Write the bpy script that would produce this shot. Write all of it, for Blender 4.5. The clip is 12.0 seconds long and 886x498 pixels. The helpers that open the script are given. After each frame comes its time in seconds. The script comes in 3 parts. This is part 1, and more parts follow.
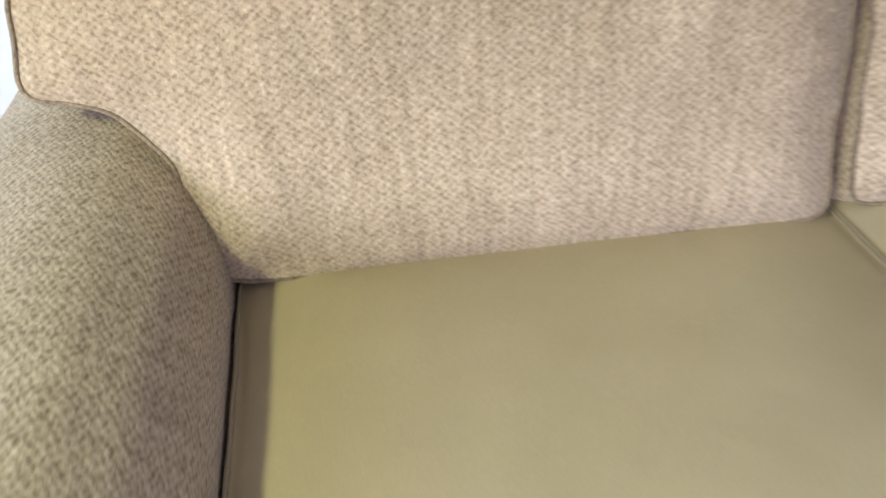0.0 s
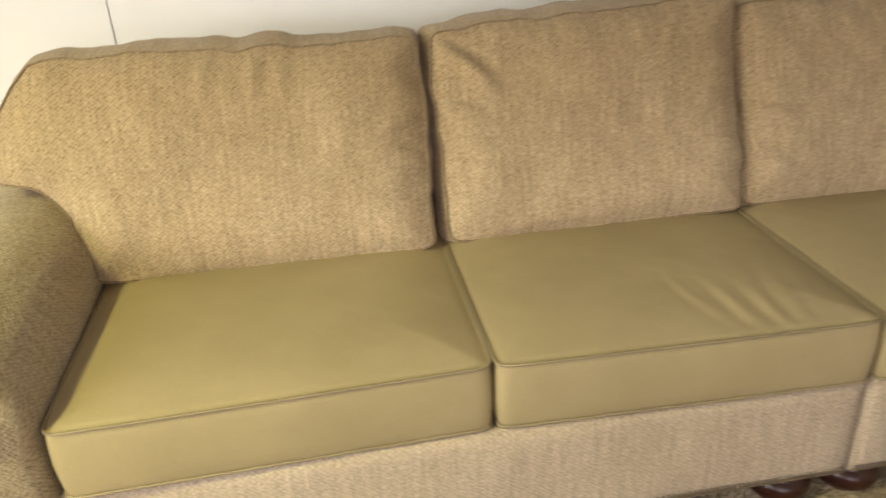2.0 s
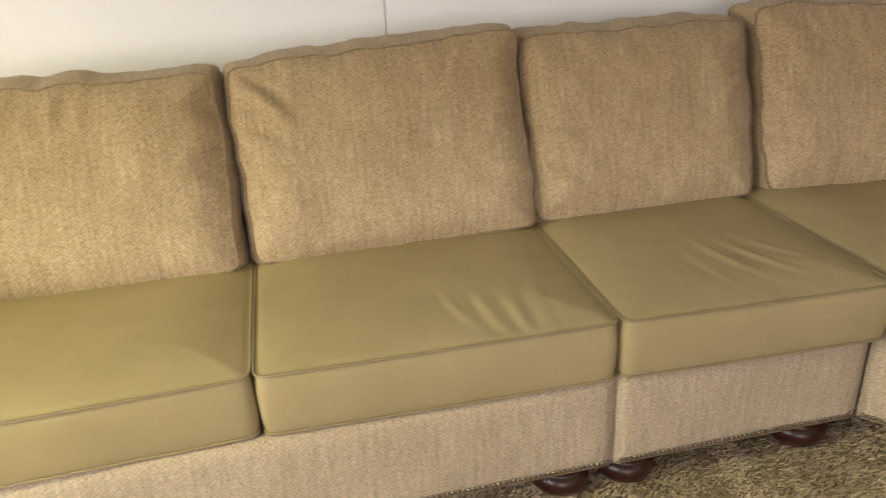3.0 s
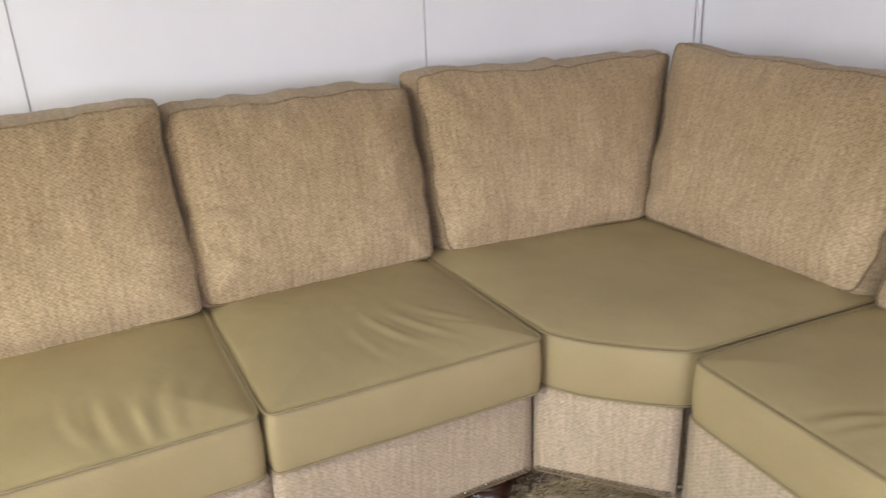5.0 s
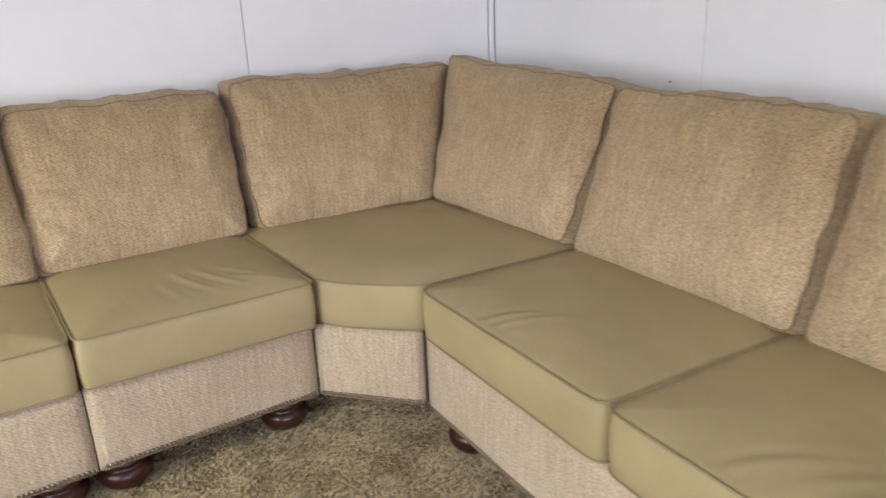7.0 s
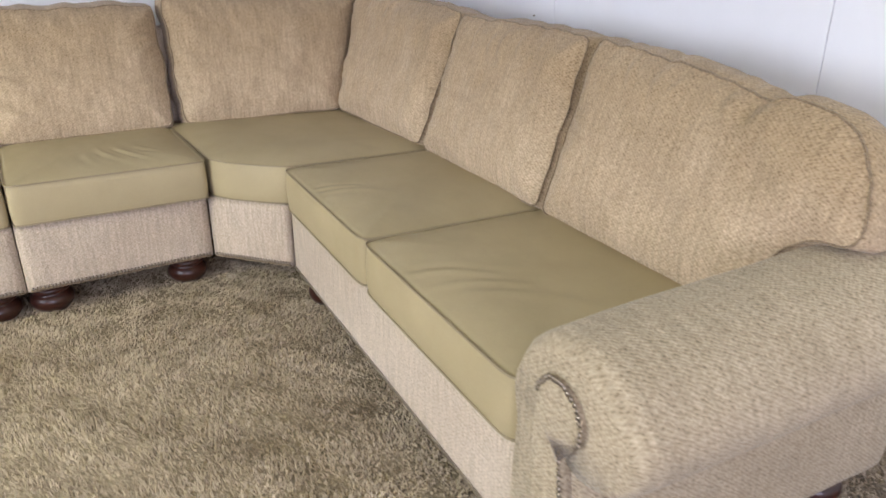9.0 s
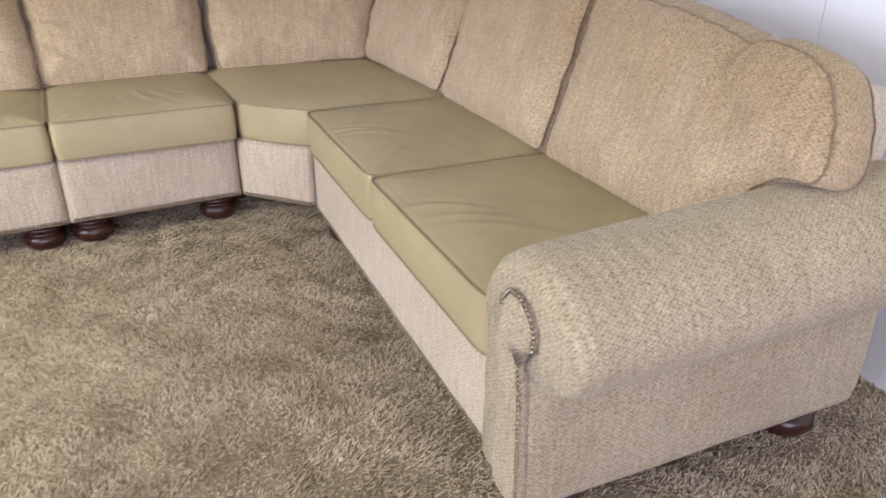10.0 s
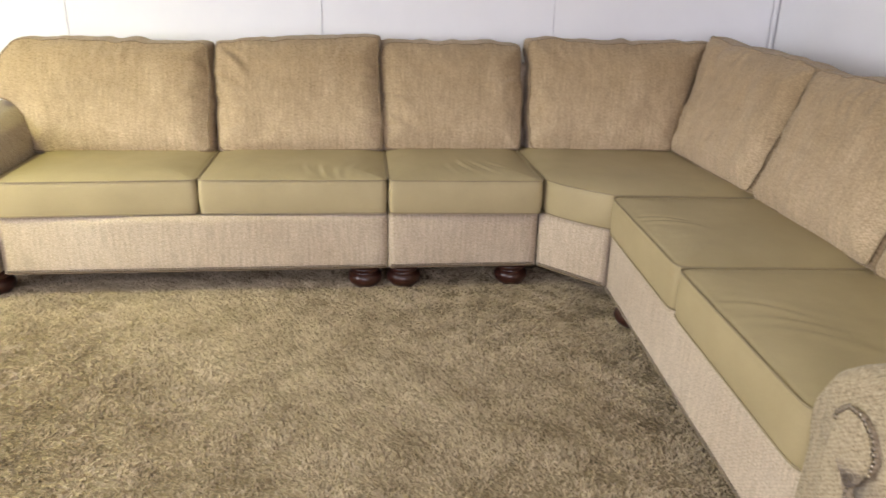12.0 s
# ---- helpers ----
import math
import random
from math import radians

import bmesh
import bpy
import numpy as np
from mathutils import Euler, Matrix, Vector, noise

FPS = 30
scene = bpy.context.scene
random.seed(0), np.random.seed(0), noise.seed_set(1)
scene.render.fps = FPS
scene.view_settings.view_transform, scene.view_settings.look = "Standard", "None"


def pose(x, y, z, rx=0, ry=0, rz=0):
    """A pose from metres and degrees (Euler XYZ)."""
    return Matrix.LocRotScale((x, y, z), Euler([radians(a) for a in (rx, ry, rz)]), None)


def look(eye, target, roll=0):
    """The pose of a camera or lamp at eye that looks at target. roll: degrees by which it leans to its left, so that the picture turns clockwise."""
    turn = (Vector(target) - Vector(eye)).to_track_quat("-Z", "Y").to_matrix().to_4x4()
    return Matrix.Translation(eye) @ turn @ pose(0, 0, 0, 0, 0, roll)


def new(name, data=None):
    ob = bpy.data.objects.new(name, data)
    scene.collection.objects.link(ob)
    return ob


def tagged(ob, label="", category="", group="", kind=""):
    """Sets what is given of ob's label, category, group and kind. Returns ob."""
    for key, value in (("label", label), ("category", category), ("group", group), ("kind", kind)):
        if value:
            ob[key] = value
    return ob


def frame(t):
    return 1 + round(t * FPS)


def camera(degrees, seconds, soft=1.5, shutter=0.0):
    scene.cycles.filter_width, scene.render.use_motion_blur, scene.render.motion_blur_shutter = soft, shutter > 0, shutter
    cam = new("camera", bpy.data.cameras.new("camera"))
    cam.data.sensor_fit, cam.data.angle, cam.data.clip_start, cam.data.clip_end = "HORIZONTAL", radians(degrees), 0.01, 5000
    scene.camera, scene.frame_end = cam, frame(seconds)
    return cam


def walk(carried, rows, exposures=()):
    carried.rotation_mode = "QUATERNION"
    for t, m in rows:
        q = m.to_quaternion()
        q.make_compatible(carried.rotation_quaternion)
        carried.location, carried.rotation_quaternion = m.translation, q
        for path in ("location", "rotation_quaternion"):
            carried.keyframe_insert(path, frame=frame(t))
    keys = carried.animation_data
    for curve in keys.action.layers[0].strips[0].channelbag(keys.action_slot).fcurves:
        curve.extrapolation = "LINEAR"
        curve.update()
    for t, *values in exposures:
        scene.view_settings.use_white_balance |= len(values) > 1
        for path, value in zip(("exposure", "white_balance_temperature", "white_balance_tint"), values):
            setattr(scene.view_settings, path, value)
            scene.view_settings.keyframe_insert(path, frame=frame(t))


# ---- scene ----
cam = camera(63.0, 12.0, soft=1.4, shutter=0.5)
PATH = [
    (0, (-1.351, -0.306, 1.090), (-1.337, 1.268, -0.144), -3.5),
    (0.5, (-1.28, -0.528, 1.149), (-1.208, 1.077, -0.042), -2.9),
    (1, (-1.11, -0.729, 1.187), (-1.044, 0.923, 0.062), -1.4),
    (1.5, (-1.005, -0.93, 1.235), (-0.949, 0.813, 0.255), -2.1),
    (2, (-0.913, -1.118, 1.268), (-0.808, 0.678, 0.394), -3.0),
    (2.5, (-0.691, -1.246, 1.269), (-0.524, 0.57, 0.449), -2.7),
    (2.7, (-0.609, -1.274, 1.281), (-0.424, 0.54, 0.458), -2.9),
    (4.3, (-0.313, -1.238, 1.298), (0.2, 0.544, 0.551), -4.2),
    (4.5, (-0.266, -1.22, 1.303), (0.341, 0.536, 0.565), -3.9),
    (5, (-0.141, -1.261, 1.287), (0.596, 0.461, 0.587), -2.4),
    (5.5, (-0.043, -1.373, 1.283), (0.723, 0.347, 0.607), -1.5),
    (6, (-0.025, -1.497, 1.261), (0.821, 0.192, 0.603), -2.0),
    (6.5, (-0.052, -1.699, 1.259), (0.856, -0.036, 0.616), -2.6),
    (7, (-0.003, -1.892, 1.266), (0.937, -0.249, 0.619), -2.4),
    (7.5, (0.069, -2.087, 1.254), (1.022, -0.456, 0.595), -2.1),
    (9.3, (0.31, -2.731, 1.231), (1.117, -1.089, 0.422), 0.4),
    (9.5, (0.348, -2.765, 1.228), (1.114, -1.117, 0.394), 0.0),
    (10, (0.298, -2.834, 1.218), (1.012, -1.183, 0.344), 0.1),
    (10.5, (0.221, -2.889, 1.222), (0.808, -1.177, 0.372), 0.8),
    (11, (0.175, -2.9, 1.231), (0.563, -1.096, 0.461), 0.9),
    (11.5, (0.151, -2.9, 1.247), (0.359, -1.042, 0.537), 1.1),
    (12, (0.11, -2.896, 1.246), (0.19, -1.016, 0.569), 1.4),
]
EXPOSURES = [
    (0.0, -0.10, 5000, 19), (0.5, -0.16, 5050, 19), (1.0, -0.18, 4900, 21), (1.5, -0.17, 5650, 16), (2.0, -0.31, 6850, 9), (2.7, -0.31, 7000, 9),
    (4.3, 0.0, 6300, 11), (5.5, 0.06, 6050, 10), (7.5, 0.12, 5900, 9), (9.3, 0.3, 5550, 13), (10.0, 0.36, 5500, 15), (10.5, 0.46, 5350, 15),
    (11.0, 0.35, 5700, 14), (11.5, 0.16, 5800, 12), (12.0, 0.03, 6100, 12),
]
walk(cam, [(t, look(eye, target, roll)) for t, eye, target, roll in PATH], EXPOSURES)

# ---- light ----
world = bpy.data.worlds.new("world")
scene.world = world
world.use_nodes = True
WN = world.node_tree
sky = WN.nodes.new("ShaderNodeTexSky")
sky.sky_type, sky.sun_disc = "NISHITA", False
sky.sun_elevation, sky.sun_rotation = radians(50), radians(200)
WN.links.new(sky.outputs[0], WN.nodes["Background"].inputs[0])
WN.nodes["Background"].inputs[1].default_value = 0.1


def area_lamp(name, m, power, size, size_y, colour, shape="RECTANGLE", spread=180):
    lamp = bpy.data.lights.new(name, "AREA")
    lamp.spread = radians(spread)
    lamp.energy, lamp.shape, lamp.size, lamp.size_y, lamp.color = power, shape, size, size_y, colour
    ob = new(name, lamp)
    ob.matrix_world = m
    return ob


ROOM = (-3.6, 2.045, -7.6, 1.10, 2.44)   # west, east, south, north, ceiling
WIN_S = (-2.9, 1.5, 0.60, 2.20)         # the south window: x from, to, z from, to
WIN_W = (-4.1, -0.5, 0.85, 2.2)          # the west window: y from, to, z from, to
area_lamp("south_window_light", look((-0.7, -7.55, 1.40), (-0.5, 0, 0.6)), 150, 4.3, 1.55, (1.0, 0.915, 0.99))
area_lamp("west_window_light", look((-3.55, -2.3, 1.525), (0, -1.3, 0.5)), 118, 3.5, 1.30, (1.0, 0.97, 0.96))
# First lamp follows the arm's shadow edge; other two are added unseen fill.
LAMPS = ((-2.6, -1.2, 64, (1.0, 0.96, 0.36)), (1.45, -2.25, 2, (1.0, 0.97, 0.40)), (-0.7, -3.5, 6, (1.0, 0.89, 0.90)))
for lx, ly, power, hue in LAMPS:
    area_lamp("unseen_lamp_light", look((lx, ly, 2.30), (lx, ly + 0.001, 0)), power, 0.20, 0.20, hue, "DISK", 150)


# ---- materials ----
def material(name):
    m = bpy.data.materials.new(name)
    m.use_nodes = True
    return m, m.node_tree, m.node_tree.nodes["Principled BSDF"]


def node(tree, kind, **values):
    n = tree.nodes.new(kind)
    for key, value in values.items():
        if key in n.inputs:
            n.inputs[key].default_value = value
    return n


def ramp(tree, source, stops):
    r = tree.nodes.new("ShaderNodeValToRGB")
    while len(r.color_ramp.elements) < len(stops):
        r.color_ramp.elements.new(0.5)
    for e, (p, c) in zip(r.color_ramp.elements, stops):
        e.position, e.color = p, (*c, 1)
    tree.links.new(source, r.inputs[0])
    return r.outputs[0]


def mixed(tree, kind, factor, a, b):
    n = tree.nodes.new("ShaderNodeMix")
    n.data_type, n.blend_type = "RGBA", kind
    for socket, value in ((n.inputs[0], factor), (n.inputs[6], a), (n.inputs[7], b)):
        if isinstance(value, (int, float)):
            socket.default_value = value
        elif isinstance(value, tuple):
            socket.default_value = (*value, 1)
        else:
            tree.links.new(value, socket)
    return n.outputs[2]


def math_node(tree, kind, a, b):
    n = tree.nodes.new("ShaderNodeMath")
    n.operation = kind
    for socket, value in zip(n.inputs, (a, b)):
        if isinstance(value, (int, float)):
            socket.default_value = value
        else:
            tree.links.new(value, socket)
    return n.outputs[0]


def bumped(tree, bsdf, height, strength, distance):
    b = node(tree, "ShaderNodeBump", Strength=strength, Distance=distance)
    tree.links.new(height, b.inputs["Height"])
    tree.links.new(b.outputs[0], bsdf.inputs["Normal"])


def woven_fabric(name, low, mid, high, nap_low, nap_high, bounce_and_wear=False):
    """Chenille in a lozenge weave: staggered nubs with pits between, and a nap that lies lighter and darker."""
    m, t, p = material(name)
    uv = t.nodes.new("ShaderNodeUVMap")
    wob = node(t, "ShaderNodeTexNoise", Scale=70.0, Detail=3.0)
    t.links.new(uv.outputs[0], wob.inputs["Vector"])
    add = t.nodes.new("ShaderNodeVectorMath")
    add.operation = "MULTIPLY_ADD"
    add.inputs[1].default_value = (0.014, 0.014, 0)
    t.links.new(wob.outputs["Color"], add.inputs[0])
    t.links.new(uv.outputs[0], add.inputs[2])
    axes = t.nodes.new("ShaderNodeSeparateXYZ")
    t.links.new(add.outputs[0], axes.inputs[0])
    across = math_node(t, "COSINE", math_node(t, "MULTIPLY", axes.outputs[0], math.tau / 0.0128), 0)
    upward = math_node(t, "COSINE", math_node(t, "MULTIPLY", axes.outputs[1], math.tau / 0.0098), 0)
    knot = node(t, "ShaderNodeTexNoise", Scale=95.0, Detail=2.0, Roughness=0.7)
    t.links.new(uv.outputs[0], knot.inputs["Vector"])
    nub = math_node(t, "MULTIPLY_ADD", math_node(t, "MULTIPLY", across, upward), 0.30)
    t.links.new(math_node(t, "SUBTRACT", math_node(t, "MULTIPLY", knot.outputs[0], 1.5), 0.25), nub.node.inputs[2])
    thread = node(t, "ShaderNodeTexNoise", Scale=700.0, Detail=2.0)
    t.links.new(uv.outputs[0], thread.inputs["Vector"])
    weave = ramp(t, nub, ((0.12, low), (0.45, mid), (0.88, high)))
    place = t.nodes.new("ShaderNodeTexCoord")
    nap = node(t, "ShaderNodeTexNoise", Scale=2.2, Detail=5.0, Roughness=0.65)
    t.links.new(place.outputs["Object"], nap.inputs["Vector"])
    nap_colour = ramp(t, nap.outputs[0], ((0.30, nap_low), (0.70, nap_high)))
    colour = mixed(t, "MULTIPLY", 1.0, weave, nap_colour)
    if bounce_and_wear:  # paler low down, browner on top: seat bounce light and worn nap painted together
        breakup = node(t, "ShaderNodeTexNoise", Scale=5.0, Detail=3.0, Roughness=0.6)
        t.links.new(place.outputs["Object"], breakup.inputs["Vector"])
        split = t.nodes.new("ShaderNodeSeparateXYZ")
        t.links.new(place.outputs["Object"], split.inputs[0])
        level = math_node(t, "ADD", split.outputs[1], math_node(t, "MULTIPLY", breakup.outputs[0], 0.34))
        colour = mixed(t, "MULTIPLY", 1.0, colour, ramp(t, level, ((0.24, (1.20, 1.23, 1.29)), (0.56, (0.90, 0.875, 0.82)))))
    fleck = node(t, "ShaderNodeTexNoise", Scale=150.0, Detail=2.0, Roughness=0.7)
    t.links.new(uv.outputs[0], fleck.inputs["Vector"])
    colour = mixed(t, "MULTIPLY", 1.0, colour, ramp(t, fleck.outputs[0], ((0.30, (0.84, 0.83, 0.81)), (0.50, (1.0, 1.0, 1.0)), (0.72, (1.22, 1.22, 1.22)))))
    comb = node(t, "ShaderNodeMapping", Scale=(95.0, 9.0, 1.0))
    t.links.new(uv.outputs[0], comb.inputs[0])
    streak = node(t, "ShaderNodeTexNoise", Scale=1.0, Detail=3.0)
    t.links.new(comb.outputs[0], streak.inputs["Vector"])
    colour = mixed(t, "MULTIPLY", 1.0, colour, ramp(t, streak.outputs[0], ((0.3, (0.86, 0.86, 0.84)), (0.7, (1.11, 1.11, 1.11)))))
    t.links.new(colour, p.inputs["Base Color"])
    p.inputs["Roughness"].default_value = 0.92
    p.inputs["Specular IOR Level"].default_value = 0.15
    p.inputs["Sheen Weight"].default_value = 0.18
    p.inputs["Sheen Roughness"].default_value = 0.5
    crumple = node(t, "ShaderNodeTexNoise", Scale=11.0, Detail=3.0, Roughness=0.55)
    t.links.new(place.outputs["Object"], crumple.inputs["Vector"])
    height = math_node(t, "ADD", nub, math_node(t, "MULTIPLY", thread.outputs[0], 0.35))
    height = math_node(t, "ADD", height, math_node(t, "MULTIPLY", crumple.outputs[0], 5.0))
    bumped(t, p, height, 0.5, 0.0026)
    return m


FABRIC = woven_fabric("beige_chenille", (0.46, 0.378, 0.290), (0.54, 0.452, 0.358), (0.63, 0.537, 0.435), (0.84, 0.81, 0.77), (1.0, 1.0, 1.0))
WORN = woven_fabric("worn_chenille", (0.300, 0.222, 0.137), (0.425, 0.327, 0.211), (0.490, 0.386, 0.258), (0.86, 0.83, 0.79), (1.06, 1.06, 1.06), bounce_and_wear=True)
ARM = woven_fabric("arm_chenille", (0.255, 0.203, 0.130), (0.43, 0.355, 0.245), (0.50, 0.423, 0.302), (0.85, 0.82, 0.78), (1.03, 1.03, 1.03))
# darker than the cushions: shade beside the corded seams is put into this colour
WELT = woven_fabric("shaded_chenille_welt", (0.21, 0.153, 0.095), (0.27, 0.202, 0.128), (0.33, 0.255, 0.168), (0.84, 0.82, 0.78), (1.0, 1.0, 1.0))


def smooth_cover(name, dark, light):
    """Close, smooth upholstery of the seats: faint clouding, fine grain, slight gloss."""
    m, t, p = material(name)
    place = t.nodes.new("ShaderNodeTexCoord")
    cloud = node(t, "ShaderNodeTexNoise", Scale=3.2, Detail=5.0, Roughness=0.55)
    grain = node(t, "ShaderNodeTexNoise", Scale=420.0, Detail=3.0)
    crease = node(t, "ShaderNodeTexNoise", Scale=16.0, Detail=3.0)
    for n in (cloud, grain, crease):
        t.links.new(place.outputs["Object"], n.inputs["Vector"])
    colour = ramp(t, cloud.outputs[0], ((0.3, dark), (0.7, light)))
    fine = ramp(t, grain.outputs[0], ((0.25, (0.93, 0.93, 0.93)), (0.75, (1.05, 1.05, 1.05))))
    t.links.new(mixed(t, "MULTIPLY", 1.0, colour, fine), p.inputs["Base Color"])
    p.inputs["Roughness"].default_value = 0.58
    p.inputs["Specular IOR Level"].default_value = 0.35
    height = math_node(t, "ADD", math_node(t, "MULTIPLY", crease.outputs[0], 1.0), math_node(t, "MULTIPLY", grain.outputs[0], 0.06))
    bumped(t, p, height, 0.35, 0.004)
    return m


COVER = smooth_cover("olive_tan_cover", (0.370, 0.303, 0.172), (0.435, 0.358, 0.208))
# darker than the cover: shade under the cord and in seat gaps painted in
PIPING = smooth_cover("shaded_olive_piping", (0.275, 0.224, 0.135), (0.33, 0.270, 0.166))


def simple(name, dark, light, scale, rough, metal=0.0, bump=0.0, stretch=(1, 1, 1)):
    m, t, p = material(name)
    place = t.nodes.new("ShaderNodeTexCoord")
    size = node(t, "ShaderNodeMapping", Scale=stretch)
    t.links.new(place.outputs["Object"], size.inputs[0])
    n = node(t, "ShaderNodeTexNoise", Scale=scale, Detail=6.0, Roughness=0.6)
    t.links.new(size.outputs[0], n.inputs["Vector"])
    t.links.new(ramp(t, n.outputs[0], ((0.3, dark), (0.7, light))), p.inputs["Base Color"])
    p.inputs["Roughness"].default_value, p.inputs["Metallic"].default_value = rough, metal
    if bump:
        bumped(t, p, n.outputs[0], bump, 0.002)
    return m


WOOD = simple("dark_mahogany", (0.022, 0.008, 0.006), (0.06, 0.02, 0.013), 30, 0.28, stretch=(1, 1, 4))
BRASS = simple("antique_brass_nail", (0.20, 0.165, 0.13), (0.40, 0.34, 0.27), 200, 0.38, metal=0.9)
WALL = simple("white_wall_panel", (0.82, 0.82, 0.835), (0.87, 0.87, 0.885), 2.2, 0.55, bump=0.05)
TRIM = simple("white_trim_paint", (0.78, 0.78, 0.79), (0.83, 0.83, 0.84), 6, 0.4)
# Presumed white, but out of view and greyed to cut bounced light.
CEILING = simple("greyed_ceiling", (0.42, 0.41, 0.39), (0.47, 0.46, 0.44), 12, 0.9, bump=0.2)
# Invented dark paint on the two unseen walls, keeping room bounce low.
PLAIN = simple("dark_unseen_wall", (0.15, 0.136, 0.116), (0.19, 0.172, 0.148), 3, 0.7)
DUST = simple("black_dust_cloth", (0.012, 0.012, 0.013), (0.03, 0.03, 0.032), 60, 0.95)
METAL = simple("white_enamel", (0.72, 0.72, 0.70), (0.78, 0.78, 0.76), 20, 0.35)


def carpet_material(name, gain):
    m, t, p = material(name)
    place = t.nodes.new("ShaderNodeTexCoord")
    broad = node(t, "ShaderNodeTexNoise", Scale=4.5, Detail=6.0, Roughness=0.68)
    tuft = node(t, "ShaderNodeTexNoise", Scale=75.0, Detail=3.0, Roughness=0.65)
    for n in (broad, tuft):
        t.links.new(place.outputs["Object"], n.inputs["Vector"])
    info = t.nodes.new("ShaderNodeNewGeometry")
    a = ramp(t, tuft.outputs[0], ((0.30, (0.515 * gain, 0.432 * gain, 0.310 * gain)), (0.70, (0.63 * gain, 0.535 * gain, 0.393 * gain))))
    b = ramp(t, broad.outputs[0], ((0.34, (0.76, 0.73, 0.69)), (0.60, (1.12, 1.12, 1.12))))
    c = ramp(t, info.outputs["Random Per Island"], ((0.0, (0.80, 0.78, 0.76)), (0.14, (0.92, 0.91, 0.90)), (1.0, (1.05, 1.05, 1.05))))
    t.links.new(mixed(t, "MULTIPLY", 1.0, mixed(t, "MULTIPLY", 1.0, a, b), c), p.inputs["Base Color"])
    p.inputs["Roughness"].default_value = 0.95
    p.inputs["Specular IOR Level"].default_value = 0.1
    bumped(t, p, tuft.outputs[0], 0.6, 0.01)
    return m


# darker copy of the pile colour, with the pile's self-shading put in
CARPET = carpet_material("shaded_carpet_backing", 0.62)
PILE = carpet_material("beige_carpet_pile", 0.97)

glow, GT, GP = material("lit_diffuser")
GP.inputs["Base Color"].default_value = (0.8, 0.78, 0.7, 1)
GP.inputs["Emission Color"].default_value = (1.0, 0.93, 0.7, 1)
GP.inputs["Emission Strength"].default_value = 2.0
pane, PT, PP = material("window_glass")
PP.inputs["Transmission Weight"].default_value, PP.inputs["Roughness"].default_value = 1.0, 0.0


# ---- mesh helpers ----
def box_uv(me):
    """Metres as UV, laid on by each face's main direction."""
    layer = me.uv_layers.new(name="UVMap")
    co = np.empty(len(me.vertices) * 3)
    me.vertices.foreach_get("co", co)
    co = co.reshape(-1, 3)
    vi = np.empty(len(me.loops), dtype=np.int32)
    me.loops.foreach_get("vertex_index", vi)
    normals = np.empty(len(me.polygons) * 3)
    me.polygons.foreach_get("normal", normals)
    totals = np.empty(len(me.polygons), dtype=np.int32)
    me.polygons.foreach_get("loop_total", totals)
    axis = np.repeat(np.abs(normals.reshape(-1, 3)).argmax(1), totals)
    pts = co[vi]
    u = np.where(axis == 0, pts[:, 1], pts[:, 0])
    v = np.where(axis == 2, pts[:, 1], pts[:, 2])
    layer.data.foreach_set("uv", np.stack([u, v], 1).ravel())


def mesh_of(name, bm, mat, smooth=True):
    bmesh.ops.recalc_face_normals(bm, faces=bm.faces)
    me = bpy.data.meshes.new(name)
    bm.to_mesh(me)
    bm.free()
    for f in me.polygons:
        f.use_smooth = smooth
    me.materials.append(mat)
    box_uv(me)
    return me


def part(name, bm, mat, parent, label="", m=None, smooth=True):
    ob = new(name, mesh_of(name, bm, mat, smooth))
    ob.parent = parent
    if m is not None:
        ob.matrix_basis = m
    return tagged(ob, label)


def thing(name, m, label, category, group="", kind=""):
    ob = new(name)
    ob.matrix_basis = m
    ob.empty_display_size = 0.1
    return tagged(ob, label, category, group, kind)


def slab(x0, x1, y0, y1, z0, z1, bevel=0.0, segments=2):
    bm = bmesh.new()
    bmesh.ops.create_cube(bm, size=1.0, matrix=Matrix.LocRotScale(((x0 + x1) / 2, (y0 + y1) / 2, (z0 + z1) / 2), None, (x1 - x0, y1 - y0, z1 - z0)))
    if bevel:
        bmesh.ops.bevel(bm, geom=list(bm.edges), offset=bevel, segments=segments, affect="EDGES", profile=0.5)
    return bm


def rounded(points, rounds=3, cut=0.016):
    """A closed outline with its corners cut smooth."""
    pts = [Vector(p) for p in points]
    for _ in range(rounds):
        out = []
        for i, a in enumerate(pts):
            b = pts[(i + 1) % len(pts)]
            d = (b - a).length
            k = min(0.25, cut / d)
            out += [a.lerp(b, k), a.lerp(b, 1 - k)]
        pts = out
    return pts


def resampled(points, count, closed=True):
    pts = [Vector(p) for p in points]
    if closed:
        pts = pts + [pts[0]]
    lengths = [0.0]
    for a, b in zip(pts, pts[1:]):
        lengths.append(lengths[-1] + (b - a).length)
    out, j = [], 0
    for i in range(count):
        d = lengths[-1] * i / (count if closed else count - 1)
        while j < len(pts) - 2 and lengths[j + 1] < d:
            j += 1
        span = max(lengths[j + 1] - lengths[j], 1e-9)
        out.append(pts[j].lerp(pts[j + 1], min(1, (d - lengths[j]) / span)))
    return out


